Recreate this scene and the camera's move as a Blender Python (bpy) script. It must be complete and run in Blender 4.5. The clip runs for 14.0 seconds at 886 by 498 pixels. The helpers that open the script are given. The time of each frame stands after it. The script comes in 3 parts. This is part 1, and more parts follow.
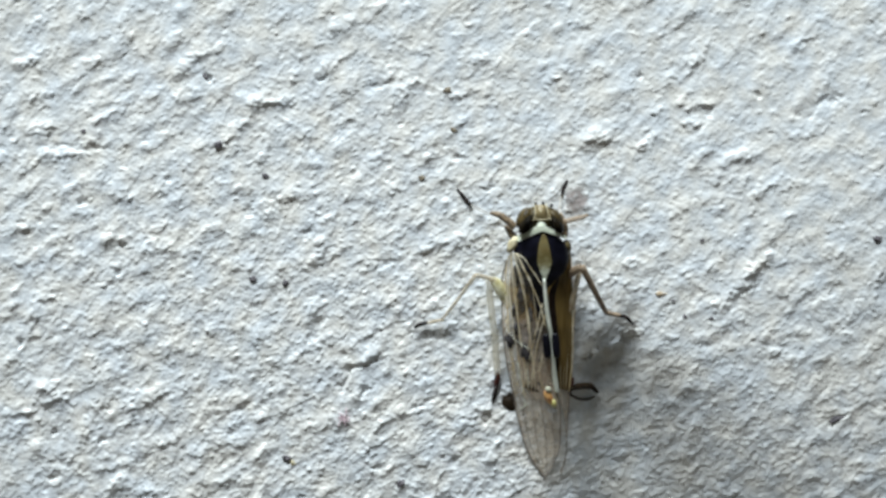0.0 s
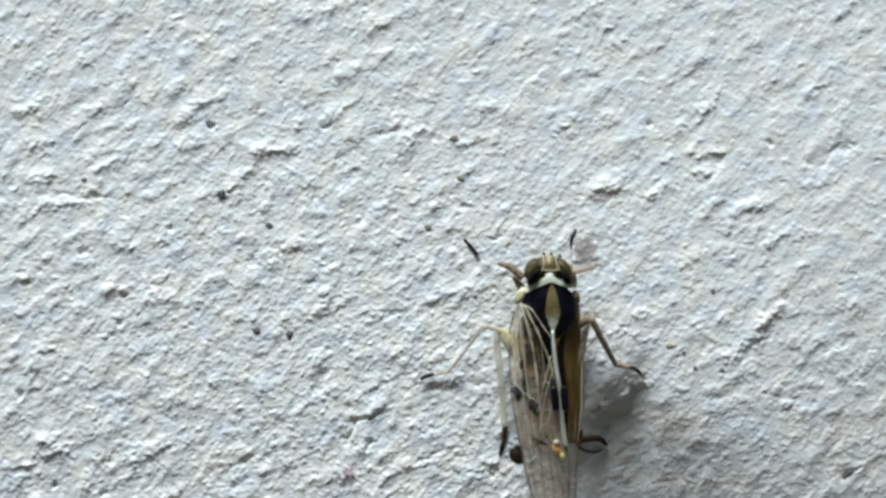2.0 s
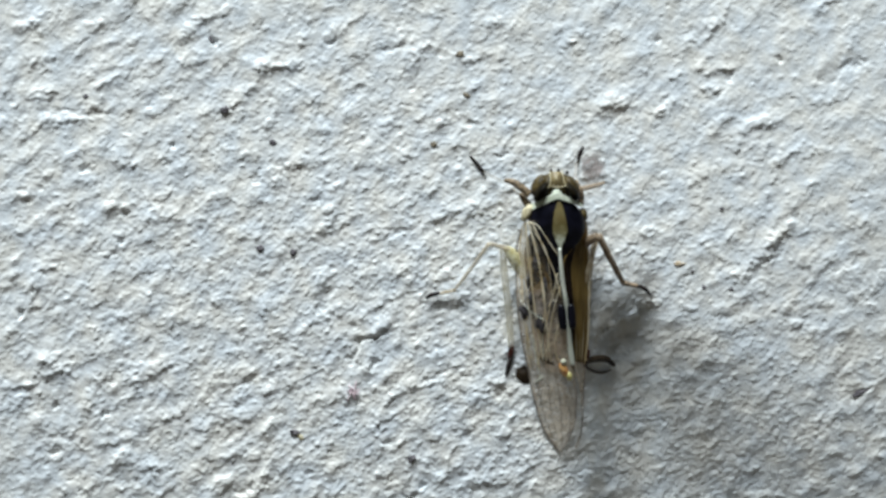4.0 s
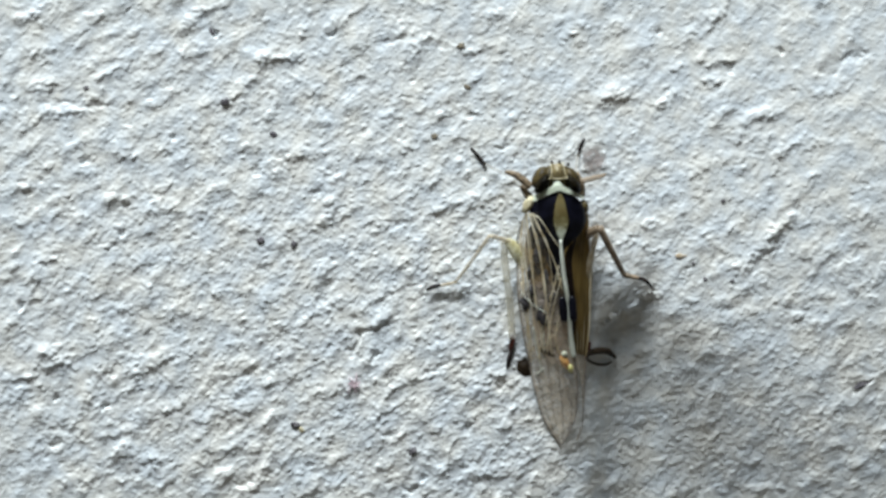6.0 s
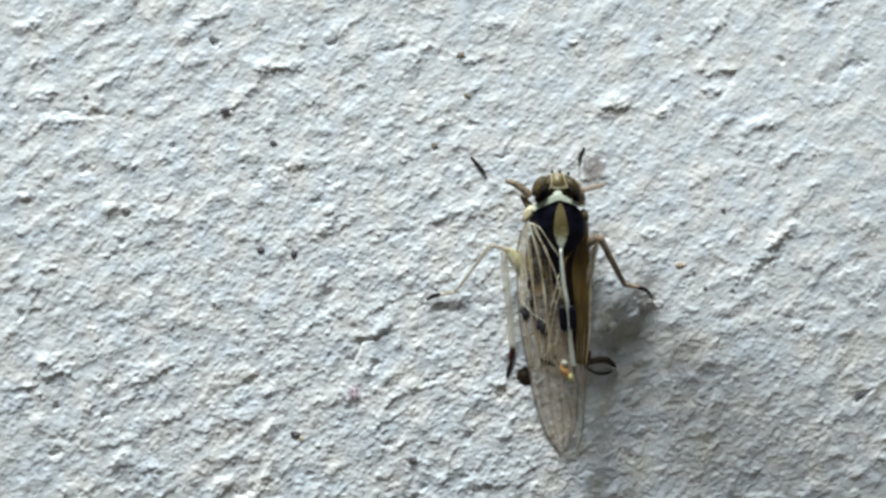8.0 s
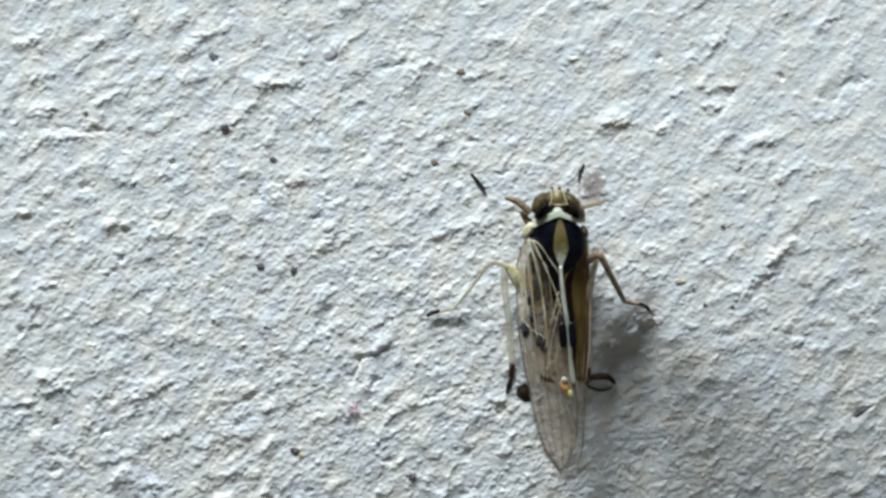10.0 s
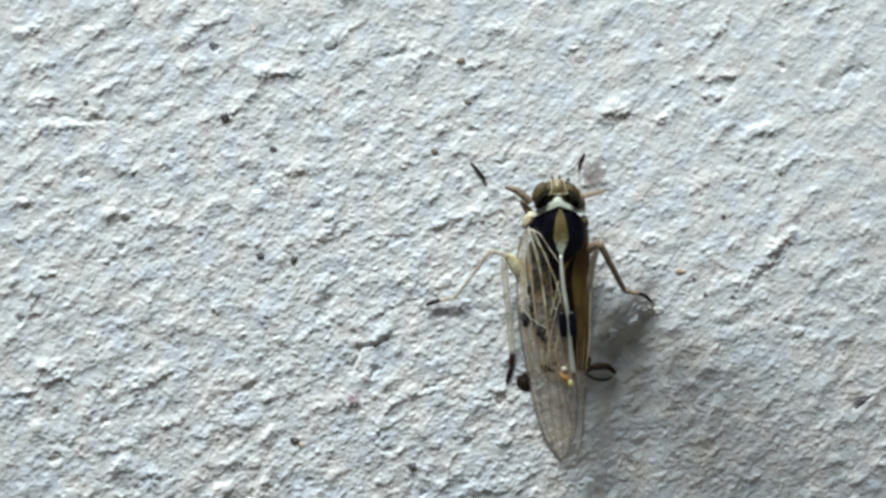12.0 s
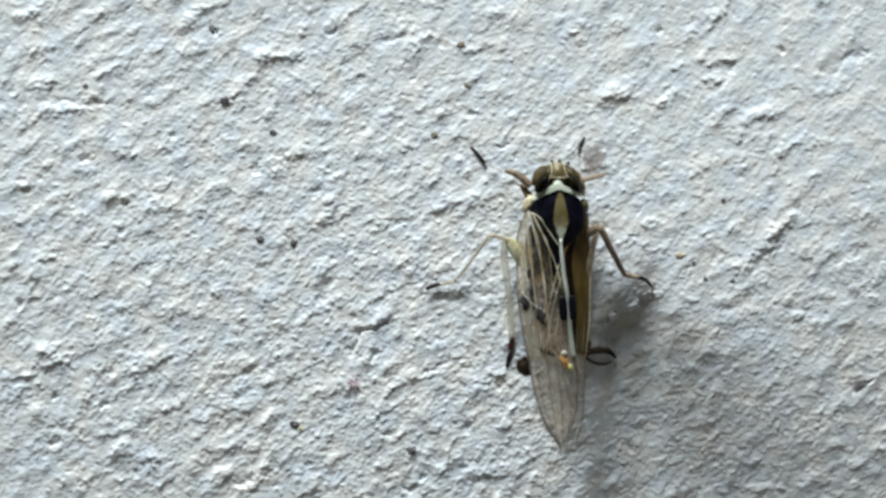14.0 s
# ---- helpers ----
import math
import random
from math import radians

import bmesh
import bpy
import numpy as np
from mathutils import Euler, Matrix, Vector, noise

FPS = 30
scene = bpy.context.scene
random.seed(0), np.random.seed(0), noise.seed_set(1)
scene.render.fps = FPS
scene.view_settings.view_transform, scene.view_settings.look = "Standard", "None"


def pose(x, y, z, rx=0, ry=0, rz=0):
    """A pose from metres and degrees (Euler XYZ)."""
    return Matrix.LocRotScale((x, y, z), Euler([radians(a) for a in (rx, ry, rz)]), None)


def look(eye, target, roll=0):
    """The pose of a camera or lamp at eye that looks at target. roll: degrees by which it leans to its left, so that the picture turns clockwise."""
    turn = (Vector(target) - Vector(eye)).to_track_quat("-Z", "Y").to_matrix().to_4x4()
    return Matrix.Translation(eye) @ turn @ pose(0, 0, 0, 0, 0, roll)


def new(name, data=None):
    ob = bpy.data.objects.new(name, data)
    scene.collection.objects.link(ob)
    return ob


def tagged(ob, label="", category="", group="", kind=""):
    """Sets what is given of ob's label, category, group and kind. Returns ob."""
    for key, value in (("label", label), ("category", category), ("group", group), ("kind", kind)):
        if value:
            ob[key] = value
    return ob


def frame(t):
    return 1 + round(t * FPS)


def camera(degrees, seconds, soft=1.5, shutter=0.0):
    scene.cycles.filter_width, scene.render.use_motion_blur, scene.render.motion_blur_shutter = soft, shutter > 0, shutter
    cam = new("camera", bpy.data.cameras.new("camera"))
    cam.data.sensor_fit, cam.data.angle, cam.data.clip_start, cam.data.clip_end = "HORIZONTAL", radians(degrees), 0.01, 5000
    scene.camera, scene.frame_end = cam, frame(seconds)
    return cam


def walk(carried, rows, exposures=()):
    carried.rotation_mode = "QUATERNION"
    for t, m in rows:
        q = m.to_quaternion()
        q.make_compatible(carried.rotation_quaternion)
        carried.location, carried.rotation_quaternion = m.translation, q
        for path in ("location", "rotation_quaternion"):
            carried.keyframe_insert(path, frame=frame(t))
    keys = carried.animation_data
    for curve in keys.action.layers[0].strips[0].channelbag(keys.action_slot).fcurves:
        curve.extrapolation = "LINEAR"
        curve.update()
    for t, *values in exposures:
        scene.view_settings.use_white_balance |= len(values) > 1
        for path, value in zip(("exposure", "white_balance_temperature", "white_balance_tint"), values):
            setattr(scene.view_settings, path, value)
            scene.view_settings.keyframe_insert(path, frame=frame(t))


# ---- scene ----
# One planthopper, about 4.8 mm long, sits on a white painted rough plaster wall out of doors.
# Plan of the wall, placed to fit the camera's first view, one pixel taken as a hundredth of a millimetre: u to the
# right, v down, h out of the wall.
U = 1e-5
EYE = 1.5
MID_U, MID_V = 784.0, 441.0


def spot_at(u, v, h=0.0):
    """The place in the world of a point of the plan."""
    return Vector(((u - MID_U) * U, -h * U, EYE + (MID_V - v) * U))


# ---- camera and its walk: (seconds, right, up, distance, turn) in hundredths of a millimetre and degrees
cam = camera(16.0, 14.0, soft=3.0, shutter=0.5)
ROWS = [
    (0.0, 0.0, 0.0, 5578, 0.0), (0.5, -2.9, -14.7, 5557, 0.013), (1.0, -5.7, -4.3, 5534, -0.03),
    (1.5, -8.4, 29.2, 5509, 0.0), (1.8, -10.2, 65.8, 5497, -0.012), (2.0, -11.5, 88.0, 5489, -0.02), (2.2, -12.7, 93.5, 5479, -0.016), (2.3, -13.4, 90.0, 5473, -0.014), (2.5, -14.6, 72.1, 5464, -0.01),
    (3.0, -17.6, 25.2, 5449, -0.025), (3.5, -20.0, -17.4, 5433, -0.045), (4.0, -21.3, -54.3, 5424, -0.045),
    (6.5, -22.8, -68.0, 5416, -0.052), (7.0, -22.9, -63.9, 5415, -0.052), (7.5, -22.8, -58.9, 5415, -0.052),
    (8.0, -22.8, -52.2, 5415, -0.059), (10.5, -22.2, -14.4, 5414, -0.074), (11.0, -21.9, -7.1, 5414, -0.09),
    (11.5, -22.0, -13.8, 5413, -0.11), (12.0, -22.6, -41.9, 5410, -0.12), (12.5, -22.6, -74.4, 5408, -0.11),
    (12.8, -22.5, -83.6, 5409, -0.113), (13.0, -22.4, -82.1, 5409, -0.115), (13.5, -22.4, -76.0, 5408, -0.13), (14.0, -22.3, -69.8, 5407, -0.15),
]
walk(cam, [(t, look((x * U, -d * U, EYE + z * U), (x * U, 0, EYE + z * U), -turn)) for t, x, z, d, turn in ROWS],
     [(0.0, 0.39, 5890, 3), (3.0, 0.31, 5890, 3), (6.5, 0.355, 5890, 3), (8.0, 0.355, 5890, 3), (10.5, 0.325, 5890, 3), (14.0, 0.315, 5890, 3)])

# ---- light: soft bright daylight from high on the left, through a thin bright overcast
SUN = Vector((-0.15, -0.37, 0.9)).normalized()
world = bpy.data.worlds.new("sky")
scene.world = world
world.use_nodes = True
sky = world.node_tree.nodes.new("ShaderNodeTexSky")
sky.sky_type, sky.sun_disc = "NISHITA", False
sky.sun_elevation = math.asin(SUN.z)
sky.sun_rotation = math.atan2(SUN.x, SUN.y)
world.node_tree.nodes["Background"].inputs["Strength"].default_value = 0.0006
haze = world.node_tree.nodes.new("ShaderNodeHueSaturation")     # a thin white overcast
haze.inputs["Saturation"].default_value = 0.25
world.node_tree.links.new(sky.outputs[0], haze.inputs["Color"])
world.node_tree.links.new(haze.outputs[0], world.node_tree.nodes["Background"].inputs["Color"])
sun = new("sun", bpy.data.lights.new("sun", "SUN"))
sun.data.energy, sun.data.angle, sun.data.color = 5.0, radians(25), (1.0, 0.985, 0.96)
sun.matrix_world = look(SUN * 5, (0, 0, 0))


# ---- materials
def material(name, color, rough=0.6, metal=0.0, coat=0.0):
    m = bpy.data.materials.new(name)
    m.use_nodes = True
    b = m.node_tree.nodes["Principled BSDF"]
    b.inputs["Base Color"].default_value = (*color, 1)
    b.inputs["Roughness"].default_value = rough
    b.inputs["Metallic"].default_value = metal
    b.inputs["Coat Weight"].default_value = coat
    return m


def noise_color(m, size, colors, stops=(0.35, 0.65), detail=4.0, stretch=(1, 1, 1)):
    """Mottles a material between two colours; size in hundredths of a millimetre."""
    n, l = m.node_tree.nodes, m.node_tree.links
    co, mp = n.new("ShaderNodeTexCoord"), n.new("ShaderNodeMapping")
    mp.inputs["Scale"].default_value = stretch
    tex, ramp = n.new("ShaderNodeTexNoise"), n.new("ShaderNodeValToRGB")
    tex.inputs["Scale"].default_value, tex.inputs["Detail"].default_value = 1 / (size * U), detail
    for e, c, p in zip(ramp.color_ramp.elements, colors, stops):
        e.color, e.position = (*c, 1), p
    l.new(co.outputs["Object"], mp.inputs["Vector"])
    l.new(mp.outputs[0], tex.inputs["Vector"])
    l.new(tex.outputs["Fac"], ramp.inputs["Fac"])
    l.new(ramp.outputs["Color"], n["Principled BSDF"].inputs["Base Color"])
    return ramp


def noise_bump(m, size, depth, detail=3.0):
    """Fine relief; size and depth in hundredths of a millimetre."""
    n, l = m.node_tree.nodes, m.node_tree.links
    co, tex, bump = n.new("ShaderNodeTexCoord"), n.new("ShaderNodeTexNoise"), n.new("ShaderNodeBump")
    tex.inputs["Scale"].default_value, tex.inputs["Detail"].default_value = 1 / (size * U), detail
    bump.inputs["Distance"].default_value = depth * U
    l.new(co.outputs["Object"], tex.inputs["Vector"])
    l.new(tex.outputs["Fac"], bump.inputs["Height"])
    l.new(bump.outputs[0], n["Principled BSDF"].inputs["Normal"])


def banded(m, top, bottom, bands, size, dark):
    """Colours along the insect's length, from top to bottom (hundredths of a millimetre above its middle), with dark blotches."""
    n, l = m.node_tree.nodes, m.node_tree.links
    co, axes, span = n.new("ShaderNodeTexCoord"), n.new("ShaderNodeSeparateXYZ"), n.new("ShaderNodeMapRange")
    ramp, tex, add, blot, mix = (n.new("ShaderNodeValToRGB"), n.new("ShaderNodeTexNoise"), n.new("ShaderNodeMath"),
                                 n.new("ShaderNodeValToRGB"), n.new("ShaderNodeMix"))
    span.inputs["From Min"].default_value, span.inputs["From Max"].default_value = top * U, bottom * U
    tex.inputs["Scale"].default_value, tex.inputs["Detail"].default_value = 1 / (size * U), 3.0
    while len(ramp.color_ramp.elements) < len(bands):
        ramp.color_ramp.elements.new(0.5)
    for i, c in enumerate(bands):
        ramp.color_ramp.elements[i].position, ramp.color_ramp.elements[i].color = (i + 0.3) / len(bands), (*c, 1)
    blot.color_ramp.elements[0].position, blot.color_ramp.elements[1].position = 0.32, 0.48
    mix.data_type = "RGBA"
    mix.inputs[6].default_value = (*dark, 1)
    add.operation = "MULTIPLY_ADD"
    add.inputs[1].default_value = 0.25
    l.new(co.outputs["Object"], axes.inputs[0])
    l.new(co.outputs["Object"], tex.inputs["Vector"])
    l.new(axes.outputs["Z"], span.inputs["Value"])
    l.new(tex.outputs["Fac"], add.inputs[0])
    l.new(span.outputs[0], add.inputs[2])
    l.new(add.outputs[0], ramp.inputs["Fac"])
    l.new(tex.outputs["Fac"], blot.inputs["Fac"])
    l.new(blot.outputs["Color"], mix.inputs[0])
    l.new(ramp.outputs["Color"], mix.inputs[7])
    l.new(mix.outputs[2], n["Principled BSDF"].inputs["Base Color"])
    n["Principled BSDF"].inputs["Specular IOR Level"].default_value = 0.2


def dull(m, level=0.15):
    m.node_tree.nodes["Principled BSDF"].inputs["Specular IOR Level"].default_value = level


def film_of(m, alpha, tint=(1, 1, 1)):
    """Makes a material a clear film: light passes through all but alpha of it, tinted."""
    n, l = m.node_tree.nodes, m.node_tree.links
    mix, clear = n.new("ShaderNodeMixShader"), n.new("ShaderNodeBsdfTransparent")
    mix.inputs["Fac"].default_value = alpha
    clear.inputs["Color"].default_value = (*tint, 1)
    n["Principled BSDF"].inputs["Specular IOR Level"].default_value = 0.1
    l.new(clear.outputs[0], mix.inputs[1])
    l.new(n["Principled BSDF"].outputs[0], mix.inputs[2])
    l.new(mix.outputs[0], n["Material Output"].inputs["Surface"])
    return m


PAINT = material("white wall paint", (0.78, 0.78, 0.77), 0.52)
noise_color(PAINT, 50, ((0.71, 0.75, 0.785), (0.81, 0.795, 0.75)), detail=6)
noise_bump(PAINT, 7, 0.8, 4)
GROUND_BROWN = material("unseen ground brown", (0.035, 0.029, 0.021), 0.95)
noise_color(GROUND_BROWN, 3000, ((0.026, 0.021, 0.015), (0.044, 0.037, 0.027)))

BLACK = material("glossy black shell", (0.006, 0.006, 0.01), 0.28)
BLACK.node_tree.nodes["Principled BSDF"].inputs["Specular IOR Level"].default_value = 0.2
# faint bluish mottle in the colour stands in for sheen
noise_color(BLACK, 14, ((0.002, 0.002, 0.003), (0.006, 0.006, 0.012)))
OLIVE = material("olive brown shell", (0.13, 0.11, 0.045), 0.45)
noise_color(OLIVE, 9, ((0.03, 0.022, 0.008), (0.13, 0.10, 0.045)))
SEDGE = material("dark olive eye", (0.06, 0.05, 0.02), 0.4)
noise_color(SEDGE, 8, ((0.03, 0.021, 0.007), (0.11, 0.082, 0.034)))
noise_bump(SEDGE, 2.2, 0.5, 1)
STRIPE = material("olive stripe", (0.2, 0.17, 0.07), 0.4)
banded(STRIPE, 150, 57, ((0.035, 0.028, 0.01), (0.09, 0.07, 0.026), (0.15, 0.12, 0.05), (0.13, 0.10, 0.04), (0.10, 0.08, 0.03), (0.20, 0.18, 0.09), (0.56, 0.59, 0.47)), 10, (0.13, 0.11, 0.05))
PALE = material("pale green white shell", (0.55, 0.62, 0.50), 0.4)
noise_color(PALE, 10, ((0.48, 0.53, 0.40), (0.74, 0.78, 0.65)))
CREAM = material("cream shell", (0.72, 0.70, 0.55), 0.45)
noise_color(CREAM, 12, ((0.48, 0.47, 0.33), (0.72, 0.72, 0.58)))
BUTTER = material("butter yellow shell", (0.62, 0.55, 0.34), 0.5)
noise_color(BUTTER, 10, ((0.50, 0.43, 0.25), (0.70, 0.64, 0.44)))
EYE_DARK = material("dark compound eye", (0.04, 0.03, 0.015), 0.35)
noise_color(EYE_DARK, 14, ((0.002, 0.002, 0.002), (0.014, 0.011, 0.006)), (0.4, 0.68))
noise_bump(EYE_DARK, 2.2, 0.6, 1)
dull(OLIVE), dull(SEDGE), dull(EYE_DARK, 0.03), dull(STRIPE)
ABDOMEN = material("dark brown banded abdomen", (0.05, 0.04, 0.03), 0.5)
banded(ABDOMEN, 110, -150, ((0.01, 0.008, 0.006), (0.012, 0.009, 0.006), (0.05, 0.032, 0.014), (0.15, 0.095, 0.03), (0.25, 0.155, 0.05), (0.32, 0.28, 0.26), (0.52, 0.45, 0.39),
                            (0.70, 0.54, 0.40)), 10, (0.014, 0.011, 0.010))
FLANK = material("dark and golden brown flank", (0.08, 0.05, 0.02), 0.5)
noise_color(FLANK, 16, ((0.014, 0.011, 0.010), (0.38, 0.27, 0.11)), (0.42, 0.62), stretch=(1.6, 1, 0.7))
dull(FLANK)
noise_bump(ABDOMEN, 9, 5)
noise_bump(FLANK, 8, 4)
ORANGE = material("orange abdomen tip", (0.55, 0.24, 0.06), 0.25, coat=0.5)
noise_color(ORANGE, 9, ((0.35, 0.10, 0.03), (0.8, 0.5, 0.18)))
TAN = material("tan leg", (0.3, 0.21, 0.11), 0.5)
noise_color(TAN, 12, ((0.15, 0.11, 0.07), (0.36, 0.27, 0.18)))
HONEY = film_of(material("clear tan leg", (0.6, 0.5, 0.34), 0.45), 0.52)
noise_color(HONEY, 12, ((0.5, 0.4, 0.26), (0.74, 0.65, 0.48)))
STRAW = film_of(material("pale straw leg", (0.72, 0.64, 0.42), 0.4), 0.45)
noise_color(STRAW, 16, ((0.84, 0.77, 0.58), (0.92, 0.89, 0.78)))
THIGH = film_of(material("yellow olive leg", (0.45, 0.4, 0.14), 0.4), 0.6)
noise_color(THIGH, 9, ((0.42, 0.37, 0.13), (0.74, 0.69, 0.42)))
FEELER = film_of(material("thin tan feeler", (0.4, 0.3, 0.2), 0.5), 0.6)
noise_color(FEELER, 3, ((0.22, 0.14, 0.07), (0.55, 0.44, 0.32)))
GLASSY = film_of(material("clear thin leg", (0.5, 0.45, 0.38), 0.35), 0.16)
CLAW = material("dark claw", (0.03, 0.025, 0.022), 0.4)
noise_color(CLAW, 8, ((0.006, 0.005, 0.005), (0.04, 0.03, 0.028)))
dull(CLAW)
SMOKE = material("dark abdomen blotch", (0.02, 0.018, 0.02), 0.6)
noise_color(SMOKE, 9, ((0.008, 0.007, 0.009), (0.04, 0.034, 0.036)))
LEMON = material("yellow tail knob", (0.62, 0.56, 0.16), 0.35)
noise_color(LEMON, 5, ((0.5, 0.42, 0.1), (0.72, 0.68, 0.3)))
RUST = material("red brown spine", (0.09, 0.02, 0.012), 0.35)
noise_color(RUST, 8, ((0.012, 0.005, 0.004), (0.11, 0.022, 0.012)))
# also colours the lump of shade beside the left hind foot
PEAT = material("dark brown foot", (0.05, 0.035, 0.02), 0.6)
noise_color(PEAT, 10, ((0.012, 0.008, 0.005), (0.05, 0.034, 0.02)))
dull(PEAT)
DUSKY = material("grey brown foot pad", (0.08, 0.065, 0.05), 0.7)
noise_color(DUSKY, 8, ((0.045, 0.036, 0.028), (0.12, 0.10, 0.08)))
dull(DUSKY)
STRAWY = material("tan face", (0.26, 0.2, 0.08), 0.5)
noise_color(STRAWY, 8, ((0.11, 0.08, 0.03), (0.29, 0.23, 0.11)))
UMBER = material("brown antenna", (0.17, 0.12, 0.07), 0.6)
noise_color(UMBER, 6, ((0.11, 0.08, 0.05), (0.30, 0.22, 0.13)))
noise_bump(UMBER, 4, 1.5)
WING = material("smoky wing film", (0.2, 0.16, 0.12), 0.28)
noise_color(WING, 30, ((0.62, 0.52, 0.40), (0.85, 0.76, 0.63)), stretch=(2, 1, 0.5))
noise_bump(WING, 12, 1.2)
film_of(WING, 0.2)


def thicken(m, start, end, thin, thick, caught_light):
    """A film that grows denser down the insect's length, from one place to another (hundredths of a millimetre above its middle)."""
    n, l = m.node_tree.nodes, m.node_tree.links
    co, axes, span = n.new("ShaderNodeTexCoord"), n.new("ShaderNodeSeparateXYZ"), n.new("ShaderNodeMapRange")
    for key, value in (("From Min", start * U), ("From Max", end * U), ("To Min", thin), ("To Max", thick)):
        span.inputs[key].default_value = value
    l.new(co.outputs["Object"], axes.inputs[0])
    l.new(axes.outputs["Z"], span.inputs["Value"])
    tex, patch, times = n.new("ShaderNodeTexNoise"), n.new("ShaderNodeMapRange"), n.new("ShaderNodeMath")
    tex.inputs["Scale"].default_value = 1 / (16 * U)
    for key, value in (("From Min", 0.35), ("From Max", 0.65), ("To Min", 0.5), ("To Max", 1.45)):
        patch.inputs[key].default_value = value
    times.operation = "MULTIPLY"
    l.new(co.outputs["Object"], tex.inputs["Vector"])
    l.new(tex.outputs["Fac"], patch.inputs["Value"])
    l.new(patch.outputs[0], times.inputs[0])
    l.new(span.outputs[0], times.inputs[1])
    rim, add = n.new("ShaderNodeMapRange"), n.new("ShaderNodeMath")     # whitish outer margin, with the light it catches put into the density
    for key, value in (("From Min", -48 * U), ("From Max", -68 * U), ("To Min", 0.0), ("To Max", caught_light)):
        rim.inputs[key].default_value = value
    add.operation = "ADD"
    l.new(axes.outputs["X"], rim.inputs["Value"])
    l.new(times.outputs[0], add.inputs[0])
    l.new(rim.outputs[0], add.inputs[1])
    l.new(add.outputs[0], n["Mix Shader"].inputs["Fac"])


thicken(WING, -10, -150, 0.03, 0.33, 0.3)
AMBER = film_of(material("amber wing film", (0.2, 0.12, 0.03), 0.35), 0.8, (0.75, 0.5, 0.22))
noise_color(AMBER, 26, ((0.08, 0.052, 0.012), (0.24, 0.165, 0.055)), stretch=(3, 1, 0.2))
DUSK = film_of(material("dark brown wing film", (0.03, 0.022, 0.015), 0.4), 0.92, (0.6, 0.4, 0.2))
noise_color(DUSK, 16, ((0.003, 0.003, 0.005), (0.03, 0.018, 0.012)), stretch=(2, 1, 0.4))
dull(DUSK, 0.05)
VEIN = material("golden wing vein", (0.36, 0.26, 0.13), 0.4)
noise_color(VEIN, 20, ((0.66, 0.52, 0.28), (0.90, 0.83, 0.64)))
DARK_VEIN = material("dark wing vein", (0.10, 0.085, 0.075), 0.45)
noise_color(DARK_VEIN, 20, ((0.11, 0.09, 0.08), (0.30, 0.25, 0.20)))
IVORY = material("ivory wing seam and glints", (0.74, 0.74, 0.64), 0.4)
noise_color(IVORY, 14, ((0.70, 0.74, 0.62), (0.87, 0.89, 0.80)))
SOOT = material("dark dirt", (0.05, 0.045, 0.055), 0.9)
noise_color(SOOT, 6, ((0.05, 0.045, 0.055), (0.2, 0.185, 0.195)))
CLAY = material("brown dirt", (0.2, 0.15, 0.09), 0.9)
noise_color(CLAY, 6, ((0.11, 0.09, 0.06), (0.36, 0.31, 0.23)))
OCHRE = material("orange chaff", (0.5, 0.33, 0.17), 0.7)
noise_color(OCHRE, 6, ((0.36, 0.26, 0.15), (0.66, 0.56, 0.42)))
ROSE = material("pink lint", (0.5, 0.3, 0.36), 0.9)
noise_color(ROSE, 6, ((0.46, 0.32, 0.37), (0.72, 0.6, 0.62)))
# film that carries the right fore foot's shadow in its colour
SHADE_FILM = film_of(material("grey brown shade film", (0.3, 0.27, 0.23), 0.95), 0.5)
noise_color(SHADE_FILM, 14, ((0.27, 0.225, 0.21), (0.42, 0.37, 0.35)))
n, l = SHADE_FILM.node_tree.nodes, SHADE_FILM.node_tree.links     # patchy, and thin at its edge
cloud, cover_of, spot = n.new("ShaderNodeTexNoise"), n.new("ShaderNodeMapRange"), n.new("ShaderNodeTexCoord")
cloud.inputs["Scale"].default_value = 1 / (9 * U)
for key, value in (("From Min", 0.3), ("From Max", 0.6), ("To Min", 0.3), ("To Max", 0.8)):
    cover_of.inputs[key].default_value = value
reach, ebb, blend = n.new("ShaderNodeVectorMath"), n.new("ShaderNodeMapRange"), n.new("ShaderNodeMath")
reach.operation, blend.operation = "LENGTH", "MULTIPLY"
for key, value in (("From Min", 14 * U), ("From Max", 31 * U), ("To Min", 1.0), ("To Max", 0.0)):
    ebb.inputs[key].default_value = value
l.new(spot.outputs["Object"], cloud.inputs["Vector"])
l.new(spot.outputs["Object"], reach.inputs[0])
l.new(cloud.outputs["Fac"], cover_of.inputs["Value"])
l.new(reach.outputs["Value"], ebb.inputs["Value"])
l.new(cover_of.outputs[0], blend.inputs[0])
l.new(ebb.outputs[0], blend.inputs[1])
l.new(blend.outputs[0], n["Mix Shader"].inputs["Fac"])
GRIT = material("white grit", (0.76, 0.76, 0.74), 0.8)
noise_color(GRIT, 10, ((0.68, 0.68, 0.67), (0.82, 0.81, 0.78)))
noise_bump(GRIT, 6, 2)


# ---- the wall: a slab 6 m long, its face modelled finely where the insect sits
STEP = 1.4
NX, NZ = 1216, 832
GX = (np.arange(NX) - (NX - 1) / 2) * STEP
GZ = (np.arange(NZ) - (NZ - 1) / 2) * STEP
rng = np.random.default_rng(7)


